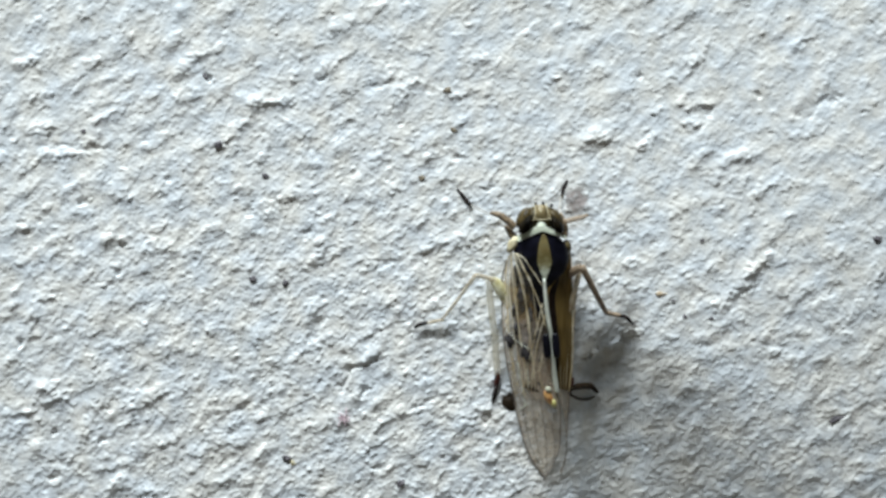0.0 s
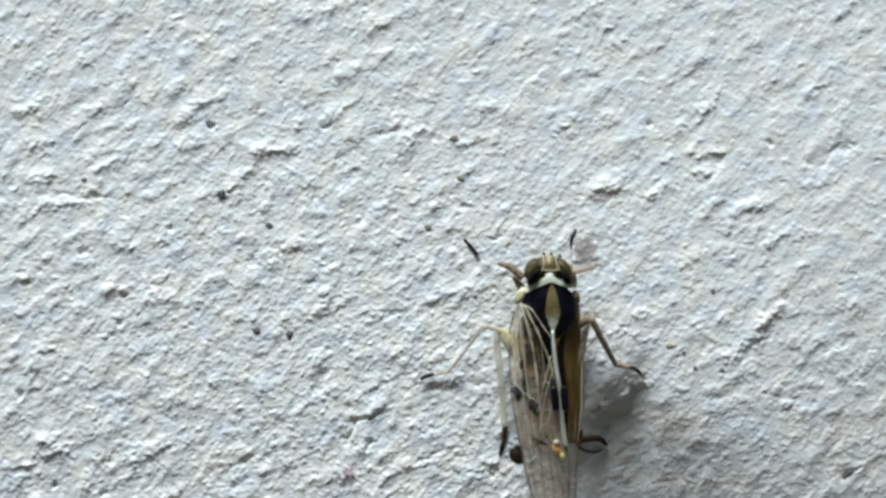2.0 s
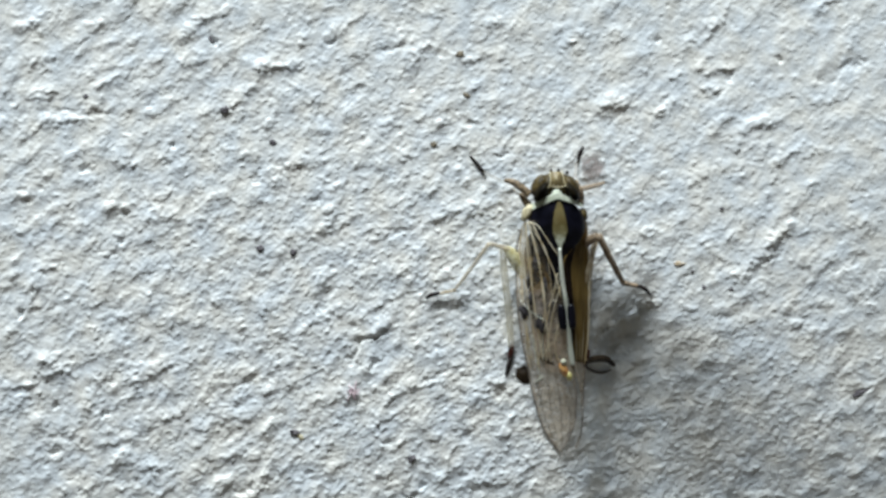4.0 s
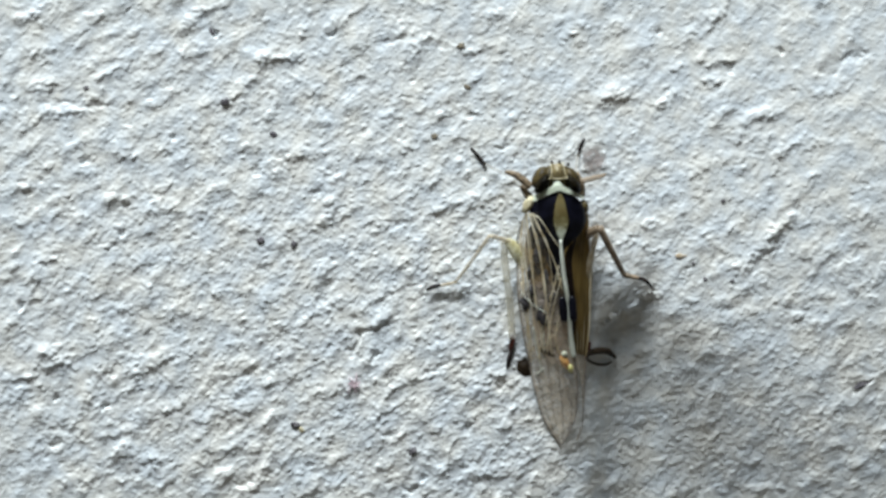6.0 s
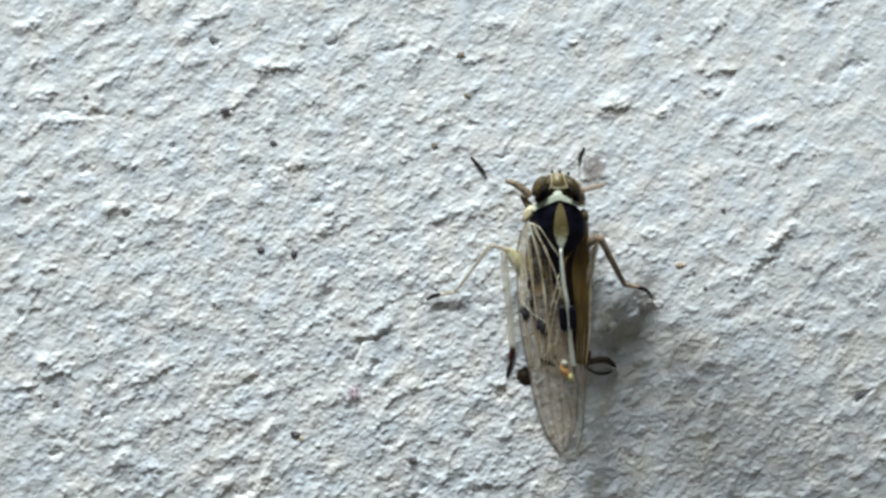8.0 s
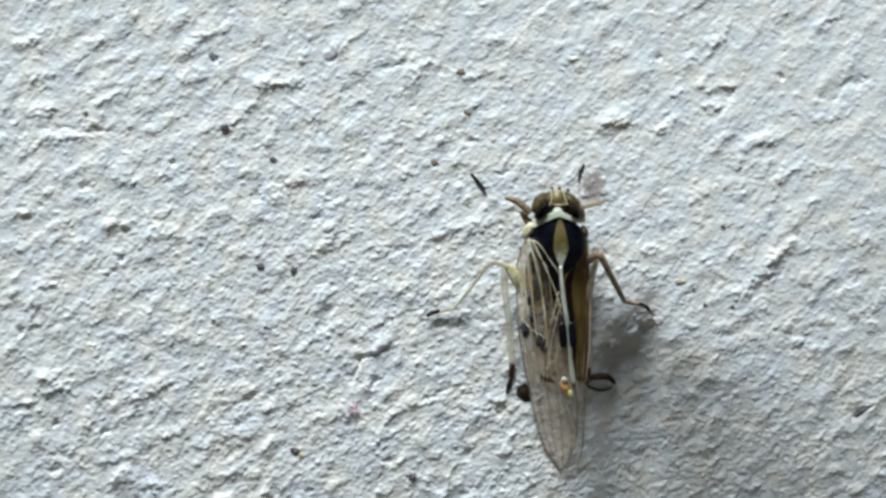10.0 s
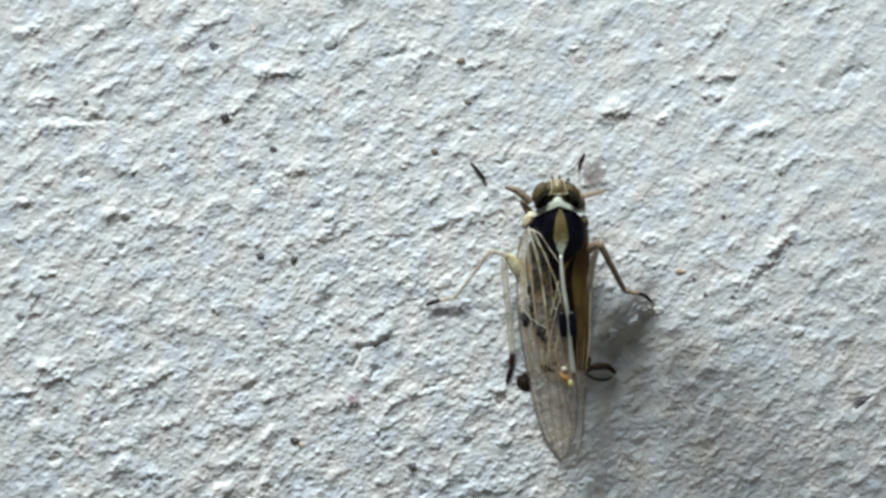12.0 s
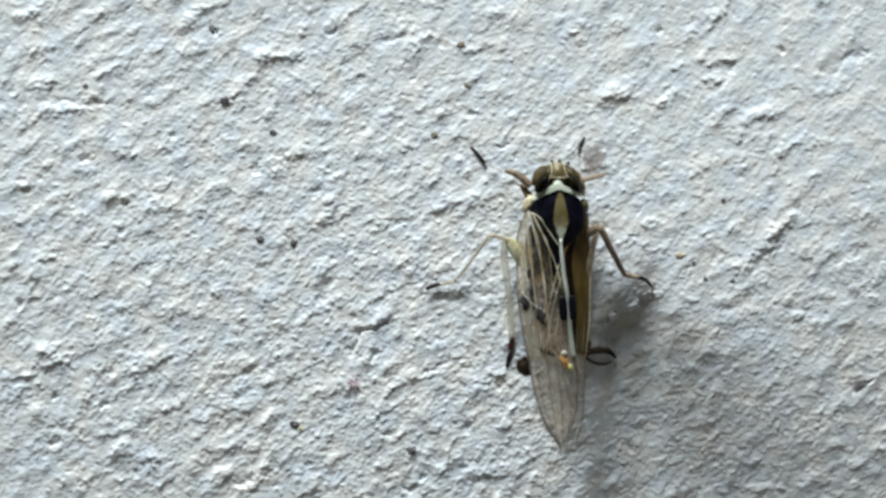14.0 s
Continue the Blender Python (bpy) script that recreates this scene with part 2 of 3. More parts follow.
def grain(length, ratio=1.0, angle=0.0, spread=0.45):
    """A field of random bumps of about that wavelength, drawn out along an angle (degrees, anticlockwise)."""
    kx, kz = np.meshgrid(np.fft.fftfreq(NX, STEP), np.fft.fftfreq(NZ, STEP))
    c, s = math.cos(radians(angle)), math.sin(radians(angle))
    k = np.hypot((kx * c + kz * s) * ratio, kz * c - kx * s)
    k[0, 0] = 1e-9
    field = np.fft.ifft2(np.fft.fft2(rng.normal(size=(NZ, NX))) * np.exp(-np.log(k * length) ** 2 / (2 * spread ** 2))).real
    return field / field.std()


WARP_A, WARP_B, WARP_C = grain(60), grain(42), grain(18)


def ridge(relief, u, v, length, width, angle, height):
    """A raised flake (or, with a negative height, a furrow) with a steep lower side."""
    reach = 0.8 * length + width
    i0, i1 = np.searchsorted(GX, (u - MID_U - reach, u - MID_U + reach))
    j0, j1 = np.searchsorted(GZ, (MID_V - v - reach, MID_V - v + reach))
    x, z = GX[None, i0:i1] - (u - MID_U), GZ[j0:j1, None] - (MID_V - v)
    c, s = math.cos(radians(angle)), math.sin(radians(angle))
    x, z = x + 4 * WARP_A[j0:j1, i0:i1], z + 2.2 * WARP_B[j0:j1, i0:i1] + 0.8 * WARP_C[j0:j1, i0:i1]
    along, across = (x * c + z * s) / (length / 2), (z * c - x * s) / (width / 2)
    across = np.where(across < 0, across * 1.45, across * 0.85)
    relief[j0:j1, i0:i1] += height * (1 + 0.12 * WARP_C[j0:j1, i0:i1]) * np.exp(-(along ** 4) - across ** 2)


def clumps(field, sharp=0.8):
    """Turns even bumps into flat ground with sparse raised flakes."""
    field = np.exp(sharp * np.clip(field, -3, 2.4))
    return (field - field.mean()) / field.std()


# finer and crisper left of the insect, smoother towards the right and the upper edge
fine = np.exp(-((GX[None, :] + 60) / 800) ** 2 - ((GZ[:, None] + 200) / 640) ** 2)
relief = 1.1 * clumps(grain(85, 1.7, 48), 0.75) + 0.88 * clumps(grain(44, 1.4, 46), 0.8) * (0.75 + 0.25 * fine)
relief += 0.5 * clumps(grain(23, 1.3, 45), 0.75) * (0.5 + 0.55 * fine) + 0.48 * clumps(grain(12, 1.2, 45), 0.7) * (0.3 + 0.7 * fine)
GRAINS = grain(7, 1.2, 40)
relief += 0.22 * clumps(GRAINS, 0.6) * (0.3 + 0.7 * fine)
# thin plates of paint with sharp rims
for length, ratio, angle, level, tall in ((75, 1.8, 40, 0.9, 1.9), (40, 1.6, 44, 1.0, 1.3), (21, 1.4, 38, 0.9, 0.65)):
    relief += tall / (1 + np.exp(-5.5 * (grain(length, ratio, angle, 0.35) + 0.25 * WARP_C - level)))
# pits
relief -= 1.9 / (1 + np.exp(-6 * (grain(30, 1.0, 0, 0.3) - 1.9)))
relief *= 1 - 0.22 / (1 + np.exp(-(GX[None, :] + 0.8 * GZ[:, None] - 250) / 120))
# the patch bulges a little and falls away at the lower right, a shape added for the soft shade there
low = np.maximum(0, 150 - GZ)[:, None]
away = np.maximum(0, 0.55 * GX[None, :] - 0.83 * GZ[:, None] - 190)
relief -= 0.5 * 2.4e-4 * low ** 2 + 0.5 * 3.7e-4 * away ** 2
for _ in range(110):
    size = 24 + 70 * rng.random() ** 2
    ridge(relief, MID_U + 840 * rng.uniform(-1, 1), MID_V + 570 * rng.uniform(-1, 1), size, 8 + 0.16 * size * rng.uniform(0.6, 1.6),
          rng.normal(42, 18), rng.uniform(1.2, 3.6) if rng.random() < 0.75 else -rng.uniform(1, 2.4))
# the boldest flakes and furrows: place, length, width, angle, height
UPPER_FLAKES = ((333, 114, 86, 26, 43, 13), (474, 180, 98, 20, 4, 13), (411, 239, 68, 20, 36, 10), (76, 228, 65, 20, 6, 8), (117, 275, 55, 18, 12, 8),
                (190, 207, 95, 18, 35, 6), (513, 346, 62, 26, 6, 12), (720, 157, 70, 28, 48, 8), (594, 112, 65, 18, 36, 8), (1058, 247, 64, 30, 8, 15),
                (850, 104, 50, 20, 30, 7), (1233, 186, 60, 18, 8, 8), (1299, 283, 100, 20, 16, 10), (1146, 254, 50, 18, 48, 7), (1231, 110, 90, 22, 50, 7),
                (1351, 337, 55, 20, 42, 7))
LOWER_FLAKES = ((558, 450, 80, 24, 45, 9), (788, 432, 95, 24, 14, 10), (643, 597, 65, 18, 40, 7), (649, 632, 55, 22, 22, 9), (1306, 506, 125, 24, 46, 9),
                (92, 702, 40, 44, 18, 17), (44, 729, 55, 16, 10, 7), (223, 749, 65, 18, 30, 7), (202, 826, 65, 20, 10, 8), (668, 768, 96, 24, 50, 11),
                (847, 729, 55, 24, 20, 9), (260, 869, 40, 22, 20, 8), (299, 780, 44, 22, 25, 8), (277, 438, 55, 30, 20, 7), (864, 896, 95, 20, 6, 8),
                (1272, 586, 60, 20, 30, 7))
FURROWS = ((136, 263, 120, 9, -3, -6), (670, 155, 55, 10, 10, -6), (1464, 184, 70, 14, 30, -7), (685, 465, 55, 10, -4, -6), (562, 588, 58, 9, 58, -8),
           (185, 509, 55, 9, 15, -5), (1456, 524, 65, 12, 25, -6), (427, 727, 65, 9, 24, -6), (752, 716, 44, 8, 40, -7), (640, 650, 64, 11, 22, -13),
           (609, 674, 40, 11, 66, -13), (107, 824, 60, 9, -5, -5), (1332, 508, 60, 12, 46, -6), (1490, 743, 60, 14, 32, -9), (709, 217, 30, 12, 35, -6))
SIDE_FLAKES = ((70, 283, 55, 22, 35, 7), (50, 110, 50, 24, 40, 8), (70, 170, 60, 22, 10, 8), (221, 348, 50, 20, 5, 9), (1225, 220, 24, 20, 40, 10), (190, 423, 30, 24, 30, 8),
               (152, 767, 62, 18, 66, 8), (263, 708, 82, 22, 35, 10), (356, 799, 42, 20, 30, 8), (270, 878, 26, 22, 30, 10), (765, 878, 66, 18, 62, 10), (1337, 479, 80, 34, 48, 10),
               (575, 598, 34, 18, 35, 8), (1063, 128, 44, 22, 12, 6))
# pits: place, width, depth
PITS = ((372, 139, 14, 9), (144, 360, 14, 9), (293, 320, 10, 7), (807, 278, 12, 7), (1260, 200, 13, 5), (1343, 169, 12, 5), (1129, 139, 12, 6), (1154, 205, 9, 5),
        (217, 436, 12, 8), (212, 482, 10, 7), (447, 374, 14, 8), (35, 609, 13, 8), (541, 412, 11, 8), (93, 767, 12, 9), (179, 781, 13, 10), (425, 913, 16, 9),
        (97, 849, 14, 8), (667, 831, 8, 8), (726, 906, 13, 9), (708, 924, 13, 9), (649, 699, 11, 8), (862, 744, 15, 6), (803, 820, 16, 7), (566, 140, 12, 7))
for u, v, size, depth in PITS:
    ridge(relief, u, v, 1.3 * size, size, 35, -0.95 * depth)
# a dark arc, then three dents shaped to hold shade below the left legs
DENTS_AND_SHADE = ((864, 333, 20, 8, 25, -10), (766, 599, 62, 18, 4, -9), (835, 588, 26, 10, 10, -7), (905, 718, 36, 26, 20, -8))
for form in UPPER_FLAKES + LOWER_FLAKES + SIDE_FLAKES + FURROWS + DENTS_AND_SHADE:
    ridge(relief, *form[:5], 0.62 * form[5])
edge = np.minimum.outer(np.minimum(np.arange(NZ), np.arange(NZ)[::-1]), np.minimum(np.arange(NX), np.arange(NX)[::-1]))
relief *= 0.55
# below the right middle foot a made-up break and slope put the insect's shadow into the plaster's shape, steepest
# beside the insect
PU, PV = GX[None, :] + MID_U, MID_V - GZ[:, None]
shade_edge = np.where(PU < 1123, 576 + (1123 - PU) * 0.66, 576 + (PU - 1123) * 0.12)
below = PV - shade_edge
soft_rim = 12 + 0.25 * np.maximum(0, PU - 1123)
run, side = (PU - 1075) * 0.61 + (PV - 620) * 0.79, (PU - 1075) * 0.79 - (PV - 620) * 0.61
slope = 0.305 * (1 - 0.0015 * np.maximum(0, run)) / (1 + np.exp(-np.clip((below - soft_rim) / (0.5 * soft_rim), -40, 40))) * np.exp(-(side / (np.where(side < 0, 78, 145) + 0.2 * np.maximum(0, run))) ** 2)
slope = slope + 0.3 * np.exp(-((below + 32) / 30) ** 2) * np.exp(-((PU - 1080) / 55) ** 4)     # turned down above the break too, for the leg's soft shade
shade_crease = np.clip((1160 - PU) / 110, 0.25, 1) * (2.5 * np.exp(-((below - 9) / 6) ** 2) - 0.22 * np.exp(-((below - 44) / 13) ** 2)) * np.exp(-((PU - 1083) / 56) ** 4)


def fall(steepness):
    """How far a slope has carried the plaster down, from the top of the patch to each place."""
    return (np.cumsum(steepness[::-1], axis=0) * STEP)[::-1]


relief *= (1 - 1.2 * slope)     # smoother ground there, so the darkening stays even
shift = np.rint((4 * WARP_A + 4 * WARP_B + 2 * WARP_C) / STEP).astype(int)
relief -= fall(slope) + np.take_along_axis(fall(shade_crease), np.clip(np.arange(NZ)[:, None] + shift, 0, NZ - 1), axis=0)
BACK = 180.0     # the plain wall round the modelled patch lies a little deeper
rim = np.clip(edge / 24.0, 0, 1)
relief = (relief - relief[NZ // 2 - 100:NZ // 2 + 100, 300:700].mean()) * rim - BACK * (1 - rim)


def height(u, v):
    """How far the plaster stands out at a point of the plan."""
    i = int(round((u - MID_U) / STEP + (NX - 1) / 2))
    j = int(round((MID_V - v) / STEP + (NZ - 1) / 2))
    return float(relief[min(max(j, 0), NZ - 1), min(max(i, 0), NX - 1)])


def build_wall():
    x, z = np.meshgrid(GX, GZ)
    fine = np.stack((x * U, -relief * U, z * U), -1).reshape(-1, 3)
    ex, ez = GX[-1] * U, GZ[-1] * U
    slab = np.array([(sx * 3.0, y, z0) for y in (BACK * U, 0.3) for sx, z0 in ((-1, -EYE), (1, -EYE), (1, 1.3), (-1, 1.3))])
    co = np.concatenate((fine, slab))
    a = (np.arange(NZ - 1)[:, None] * NX + np.arange(NX - 1)[None, :]).reshape(-1)
    quads = np.stack((a, a + 1, a + NX + 1, a + NX), -1)
    n = len(fine)
    c0, c1, c2, c3 = 0, NX - 1, NX * NZ - 1, NX * (NZ - 1)
    ring = np.array([(n, n + 1, c1, c0), (n + 1, n + 2, c2, c1), (n + 2, n + 3, c3, c2), (n + 3, n, c0, c3),
                     (n + 4, n + 7, n + 6, n + 5), (n, n + 4, n + 5, n + 1), (n + 1, n + 5, n + 6, n + 2),
                     (n + 2, n + 6, n + 7, n + 3), (n + 3, n + 7, n + 4, n)])
    faces = np.concatenate((quads, ring)).astype(np.int32)
    me = bpy.data.meshes.new("wall")
    me.vertices.add(len(co))
    me.vertices.foreach_set("co", co.astype(np.float32).reshape(-1))
    me.loops.add(faces.size)
    me.loops.foreach_set("vertex_index", faces.reshape(-1))
    me.polygons.add(len(faces))
    me.polygons.foreach_set("loop_start", np.arange(0, faces.size, 4, dtype=np.int32))
    smooth = np.ones(len(faces), dtype=bool)
    smooth[len(quads):] = False
    me.polygons.foreach_set("use_smooth", smooth)
    me.update(calc_edges=True)
    me.validate()
    me.materials.append(PAINT)
    ob = new("wall", me)
    ob.location = (0, 0, EYE)
    return tagged(ob, "white painted wall of rough, flaky plaster", "wall", kind="structure")


# unseen ground, added; its dark brown keeps bounced light low and warm
def build_ground():
    bm = bmesh.new()
    bmesh.ops.create_grid(bm, x_segments=8, y_segments=8, size=200)
    me = bpy.data.meshes.new("ground")
    bm.to_mesh(me)
    bm.free()
    me.materials.append(GROUND_BROWN)
    return tagged(new("ground", me), "unseen dark brown ground, added to tint the bounced light", "ground", kind="structure")


build_wall()
build_ground()


# ---- mesh helpers for small things
def part(name, bm, mat, parent=None, label=""):
    bmesh.ops.recalc_face_normals(bm, faces=bm.faces)
    me = bpy.data.meshes.new(name)
    bm.to_mesh(me)
    bm.free()
    me.polygons.foreach_set("use_smooth", [True] * len(me.polygons))
    me.materials.append(mat)
    ob = new(name, me)
    ob.parent = parent
    return tagged(ob, label)


ROOT = Vector((960.0, 560.0))     # where the insect stands on the plan


def stance(h):
    """Heights scaled so that the cast shadow fits the camera's view: feet stay on the wall, the trunk is raised."""
    k = min(1.0, max(0.0, (h - 8) / 34))
    return 0.86 * h + 4 * k * k * (3 - 2 * k)


def loc(u, v, h):
    """A point of the plan in the insect's own space, in metres; its rear leans after the falling wall."""
    out = stance(h) - 0.13 * max(0.0, v - 580)
    near = 1 - out / 5578          # what stands out looks larger from the front
    return Vector(((MID_U + (u - MID_U) * near - ROOT.x) * U, -out * U, (ROOT.y - MID_V - (v - MID_V) * near) * U))


def on_wall(u, v, lift):
    """A point of the plan for loc() that comes to lie so far above the plaster."""
    return u, v, (height(u, v) + lift + 0.13 * max(0.0, v - 580)) / 0.86


def tube(points, radii, sides=10, sub=4):
    """A tapered round limb through points of the plan (u, v, h), smoothed."""
    pts = [Vector(p) for p in points]
    path, rad = [], []
    for i in range(len(pts) - 1):
        p0, p1, p2, p3 = pts[max(i - 1, 0)], pts[i], pts[i + 1], pts[min(i + 2, len(pts) - 1)]
        for k in range(sub):
            t = k / sub
            path.append(0.5 * (2 * p1 + (p2 - p0) * t + (2 * p0 - 5 * p1 + 4 * p2 - p3) * t * t + (3 * p1 - p0 - 3 * p2 + p3) * t ** 3))
            rad.append(radii[i] * (1 - t) + radii[i + 1] * t)
    path.append(pts[-1])
    rad.append(radii[-1])
    bm, rings = bmesh.new(), []
    side = None
    for i, p in enumerate(path):
        d = (path[min(i + 1, len(path) - 1)] - path[max(i - 1, 0)]).normalized()
        if side is None:
            side = d.orthogonal().normalized()
        side = (side - d * side.dot(d)).normalized()
        up = d.cross(side)
        rings.append([bm.verts.new(loc(*(p + (side * math.cos(a) + up * math.sin(a)) * rad[i])))
                      for a in (2 * math.pi * k / sides for k in range(sides))])
    for a, b in zip(rings, rings[1:]):
        for k in range(sides):
            bm.faces.new((a[k], a[(k + 1) % sides], b[(k + 1) % sides], b[k]))
    bm.faces.new(rings[0])
    bm.faces.new(rings[-1])
    return bm


def blob(u, v, h, ru, rv, rh, turn=0.0, lump=0.0, seed=0, droop=0.0, square=1.0):
    """A rounded body at a point of the plan, with its three half sizes, turned in the wall's plane, and lumpy if asked."""
    bm = bmesh.new()
    bmesh.ops.create_uvsphere(bm, u_segments=24, v_segments=14, radius=1)
    c, s = math.cos(radians(turn)), math.sin(radians(turn))
    for w in bm.verts:
        k = 1 + lump * noise.noise(w.co * 1.7 + Vector((seed * 7.3, seed, 0)))
        w.co = Vector([math.copysign(abs(a) ** square, a) for a in w.co])
        x, y, z = w.co.x * ru * k, w.co.y * rv * k, w.co.z * rh * k
        w.co = loc(u + x * c - y * s, v + x * s + y * c, h + z - droop * y)
    return bm


def sheet(edge_a, edge_b, rows=40, cols=14, thick=1.2, bulge=0.0):
    """A thin curved shell between two edges, each a list of (u, v, h)."""
    def along(edge, t):
        e = [Vector(p) for p in edge]
        x = t * (len(e) - 1)
        i = min(int(x), len(e) - 2)
        f = x - i
        p0, p1, p2, p3 = e[max(i - 1, 0)], e[i], e[i + 1], e[min(i + 2, len(e) - 1)]
        return 0.5 * (2 * p1 + (p2 - p0) * f + (2 * p0 - 5 * p1 + 4 * p2 - p3) * f * f + (3 * p1 - p0 - 3 * p2 + p3) * f ** 3)

    def point(s, t):
        p = along(edge_a, s).lerp(along(edge_b, s), t)
        p.z += bulge * math.sin(math.pi * t) * (0.4 + 0.6 * math.sin(math.pi * min(1.0, s + 0.15)))
        return p
    bm = bmesh.new()
    layers = []
    for lift in (0.0, -thick):
        layers.append([[bm.verts.new(loc(*(point(i / rows, j / cols) + Vector((0, 0, lift))))) for j in range(cols + 1)] for i in range(rows + 1)])
    for g in layers:
        for i in range(rows):
            for j in range(cols):
                bm.faces.new((g[i][j], g[i][j + 1], g[i + 1][j + 1], g[i + 1][j]))
    top, low = layers
    rim = [(i, 0) for i in range(rows + 1)] + [(rows, j) for j in range(1, cols + 1)] + [(i, cols) for i in range(rows - 1, -1, -1)] + [(0, j) for j in range(cols - 1, 0, -1)]
    for (a, b), (c, d) in zip(rim, rim[1:] + rim[:1]):
        bm.faces.new((top[a][b], top[c][d], low[c][d], low[a][b]))
    return bm, point


# ---- the insect
def dome(u, v):
    """The height of the thorax's rounded back."""
    x, y = (u - 960) / 56, (v - 455) / 80
    return 44 + 44 * math.sqrt(max(0.05, 1 - x * x - y * y))


def shell(outline, rows=22, cols=16, lift=0.0, thick=5.0):
    """A plate on the thorax's back: rows of (v, u from, u to), smoothed along v; it follows the dome."""
    left = [(a, v, 0) for v, a, b in outline]
    right = [(b, v, 0) for v, a, b in outline]
    bm, _ = sheet(left, right, rows, cols, thick)
    for w in bm.verts:
        u, v = w.co.x / U + ROOT.x, ROOT.y - w.co.z / U
        down = w.co.y
        w.co = loc(u, v, dome(u, v) + lift)
        w.co.y += down
    return bm


def build_planthopper():
    bug = new("planthopper")
    bug.location = spot_at(ROOT.x, ROOT.y)
    tagged(bug, "small black, cream and amber planthopper resting on the wall", "insect")

    # trunk
    thorax = part("thorax", blob(960, 458, 48, 43, 52, 30), BLACK, bug, "glossy black thorax")
    abdomen = part("abdomen", blob(956, 572, 30, 46, 132, 13, 0, 0, 0, 0.15), ABDOMEN, bug, "dark brown abdomen with a grey and beige end")
    for u, v, h, ru, rv, turn in ((924, 521, 53, 8, 12, 10), (948, 527, 60, 8, 14, -12), (934, 497, 58, 9, 12, 30), (903, 603, 36, 7, 15, -14),
                                  (931, 626, 44, 8, 17, -20), (914, 582, 43, 6, 12, 0), (949, 592, 50, 6, 10, 15), (911, 548, 45, 5, 14, 10), (955, 560, 56, 5, 12, 0),
                                  (918, 480, 54, 6, 12, 20), (938, 556, 52, 4, 12, -10)):
        part("spot", blob(u, v, h - 2, ru, rv, 6, turn, 0.6, u % 11), SMOKE, abdomen, "dark blotch")
    part("flank", blob(927, 506, 38, 25, 52, 13, 4), FLANK, bug, "dark and golden brown flank under the wing")
    # dark strip for the shadowed edge where the abdomen ends
    part("end_shade", tube(((922, 676, 27), (933, 684, 32), (948, 690, 35), (960, 698, 35), (969, 710, 32)), (1.5, 3, 3.6, 3.2, 1.5), 10, 5), PEAT, abdomen, "dark brown edge of the abdomen with its shade")
    tail = part("tail_tip", blob(971, 703, 37, 7.5, 15, 9, -28), ORANGE, abdomen, "shiny orange tail tip")
    # cream blob painted in for the bright reflection on the tail
    part("tail_spot", blob(970, 690, 43, 5.5, 5.5, 5, 0), CREAM, tail, "cream blob for the bright glint on the tail tip")
    part("tail_spot", blob(980, 714, 39, 5, 8, 6, -15), LEMON, tail, "yellow knob")
    part("mesonotum", shell(((413, 948, 972), (422, 922, 992), (440, 910, 1004), (462, 912, 1007), (482, 930, 998), (500, 950, 980), (514, 962, 968))), BLACK, bug, "glossy black back plate")
    stripe = part("back_stripe", shell(((414, 960, 964), (428, 955, 970), (446, 952, 974), (462, 951, 977), (470, 952, 976)), 14, 8, 2.0, 3), STRIPE, bug, "olive brown stripe down the back")
    part("stripe_tip", shell(((468, 952, 976), (479, 955, 973), (488, 959, 969), (495, 963, 966)), 12, 8, 2.0, 3), STRIPE, stripe, "pale green tip of the stripe")
    pron = bmesh_collar()
    collar = part("pronotum", pron, PALE, bug, "cream collar behind the head")
    part("collar_peak", blob(958, 402, 78, 9, 9, 8), PALE, collar)
    part("shoulder_lobe", blob(907, 433, 64, 8, 16, 10, 24, 0.2, 3), BUTTER, collar)
    part("shoulder_lobe", blob(1004, 436, 58, 7, 12, 12, -15), OLIVE, collar)

    # head
    head = part("head", blob(957, 389, 54, 36, 25, 24), OLIVE, bug, "olive brown head")
    face, _ = sheet([(947, 363, 72), (948, 376, 80), (945, 391, 79)], [(966, 363, 72), (968, 376, 80), (973, 391, 77)], 10, 8, 10, 5)
    part("face_plate", face, STRAWY, head, "tan plate between the eyes")
    for pts in (((946, 360, 62), (947, 368, 77), (947, 382, 85), (942, 393, 86), (937, 402, 82)), ((967, 360, 62), (968, 368, 77), (972, 382, 84), (978, 393, 84), (984, 402, 80)),
                ((947, 387, 85), (954, 389, 86), (965, 389, 86), (974, 387, 84)), ((957, 362, 66), (957, 370, 81), (957, 377, 85))):
        part("keel", tube(pts, (0.5, 0.7, 0.75, 0.7, 0.5)[:len(pts)], 8), BUTTER, head, "pale keel of the head")
    part("eye", blob(929, 387, 58, 14, 21, 20, 30), SEDGE, head, "olive brown compound eye")
    part("eye", blob(983, 387, 57, 12, 20, 19, -32), SEDGE, head, "olive brown compound eye")
    part("eye_patch", blob(932, 398, 74, 10, 20, 20, 36), EYE_DARK, head, "black inner part of the eye")
    part("eye_patch", blob(985, 398, 72, 9, 18, 20, -34), EYE_DARK, head, "black inner part of the eye")
    for u, v in ((948, 361), (961, 361), (976, 364)):
        part("ocellus", blob(u, v, 66, 2.8, 3.4, 3), CLAW, head, "tiny black eyespot")
    part("antenna", tube(((912, 402, 52), (896, 389, 54), (884, 381, 54), (868, 377, 50)), (6.5, 6.5, 6, 3), 12, 5), UMBER, bug, "short thick brown antenna")
    part("antenna", tube(((994, 393, 50), (1008, 391, 50), (1019, 388, 46), (1030, 385, 42), (1041, 381, 38)), (5, 4.6, 4.8, 4, 2.2), 12, 5), FEELER, bug, "short thin tan antenna")

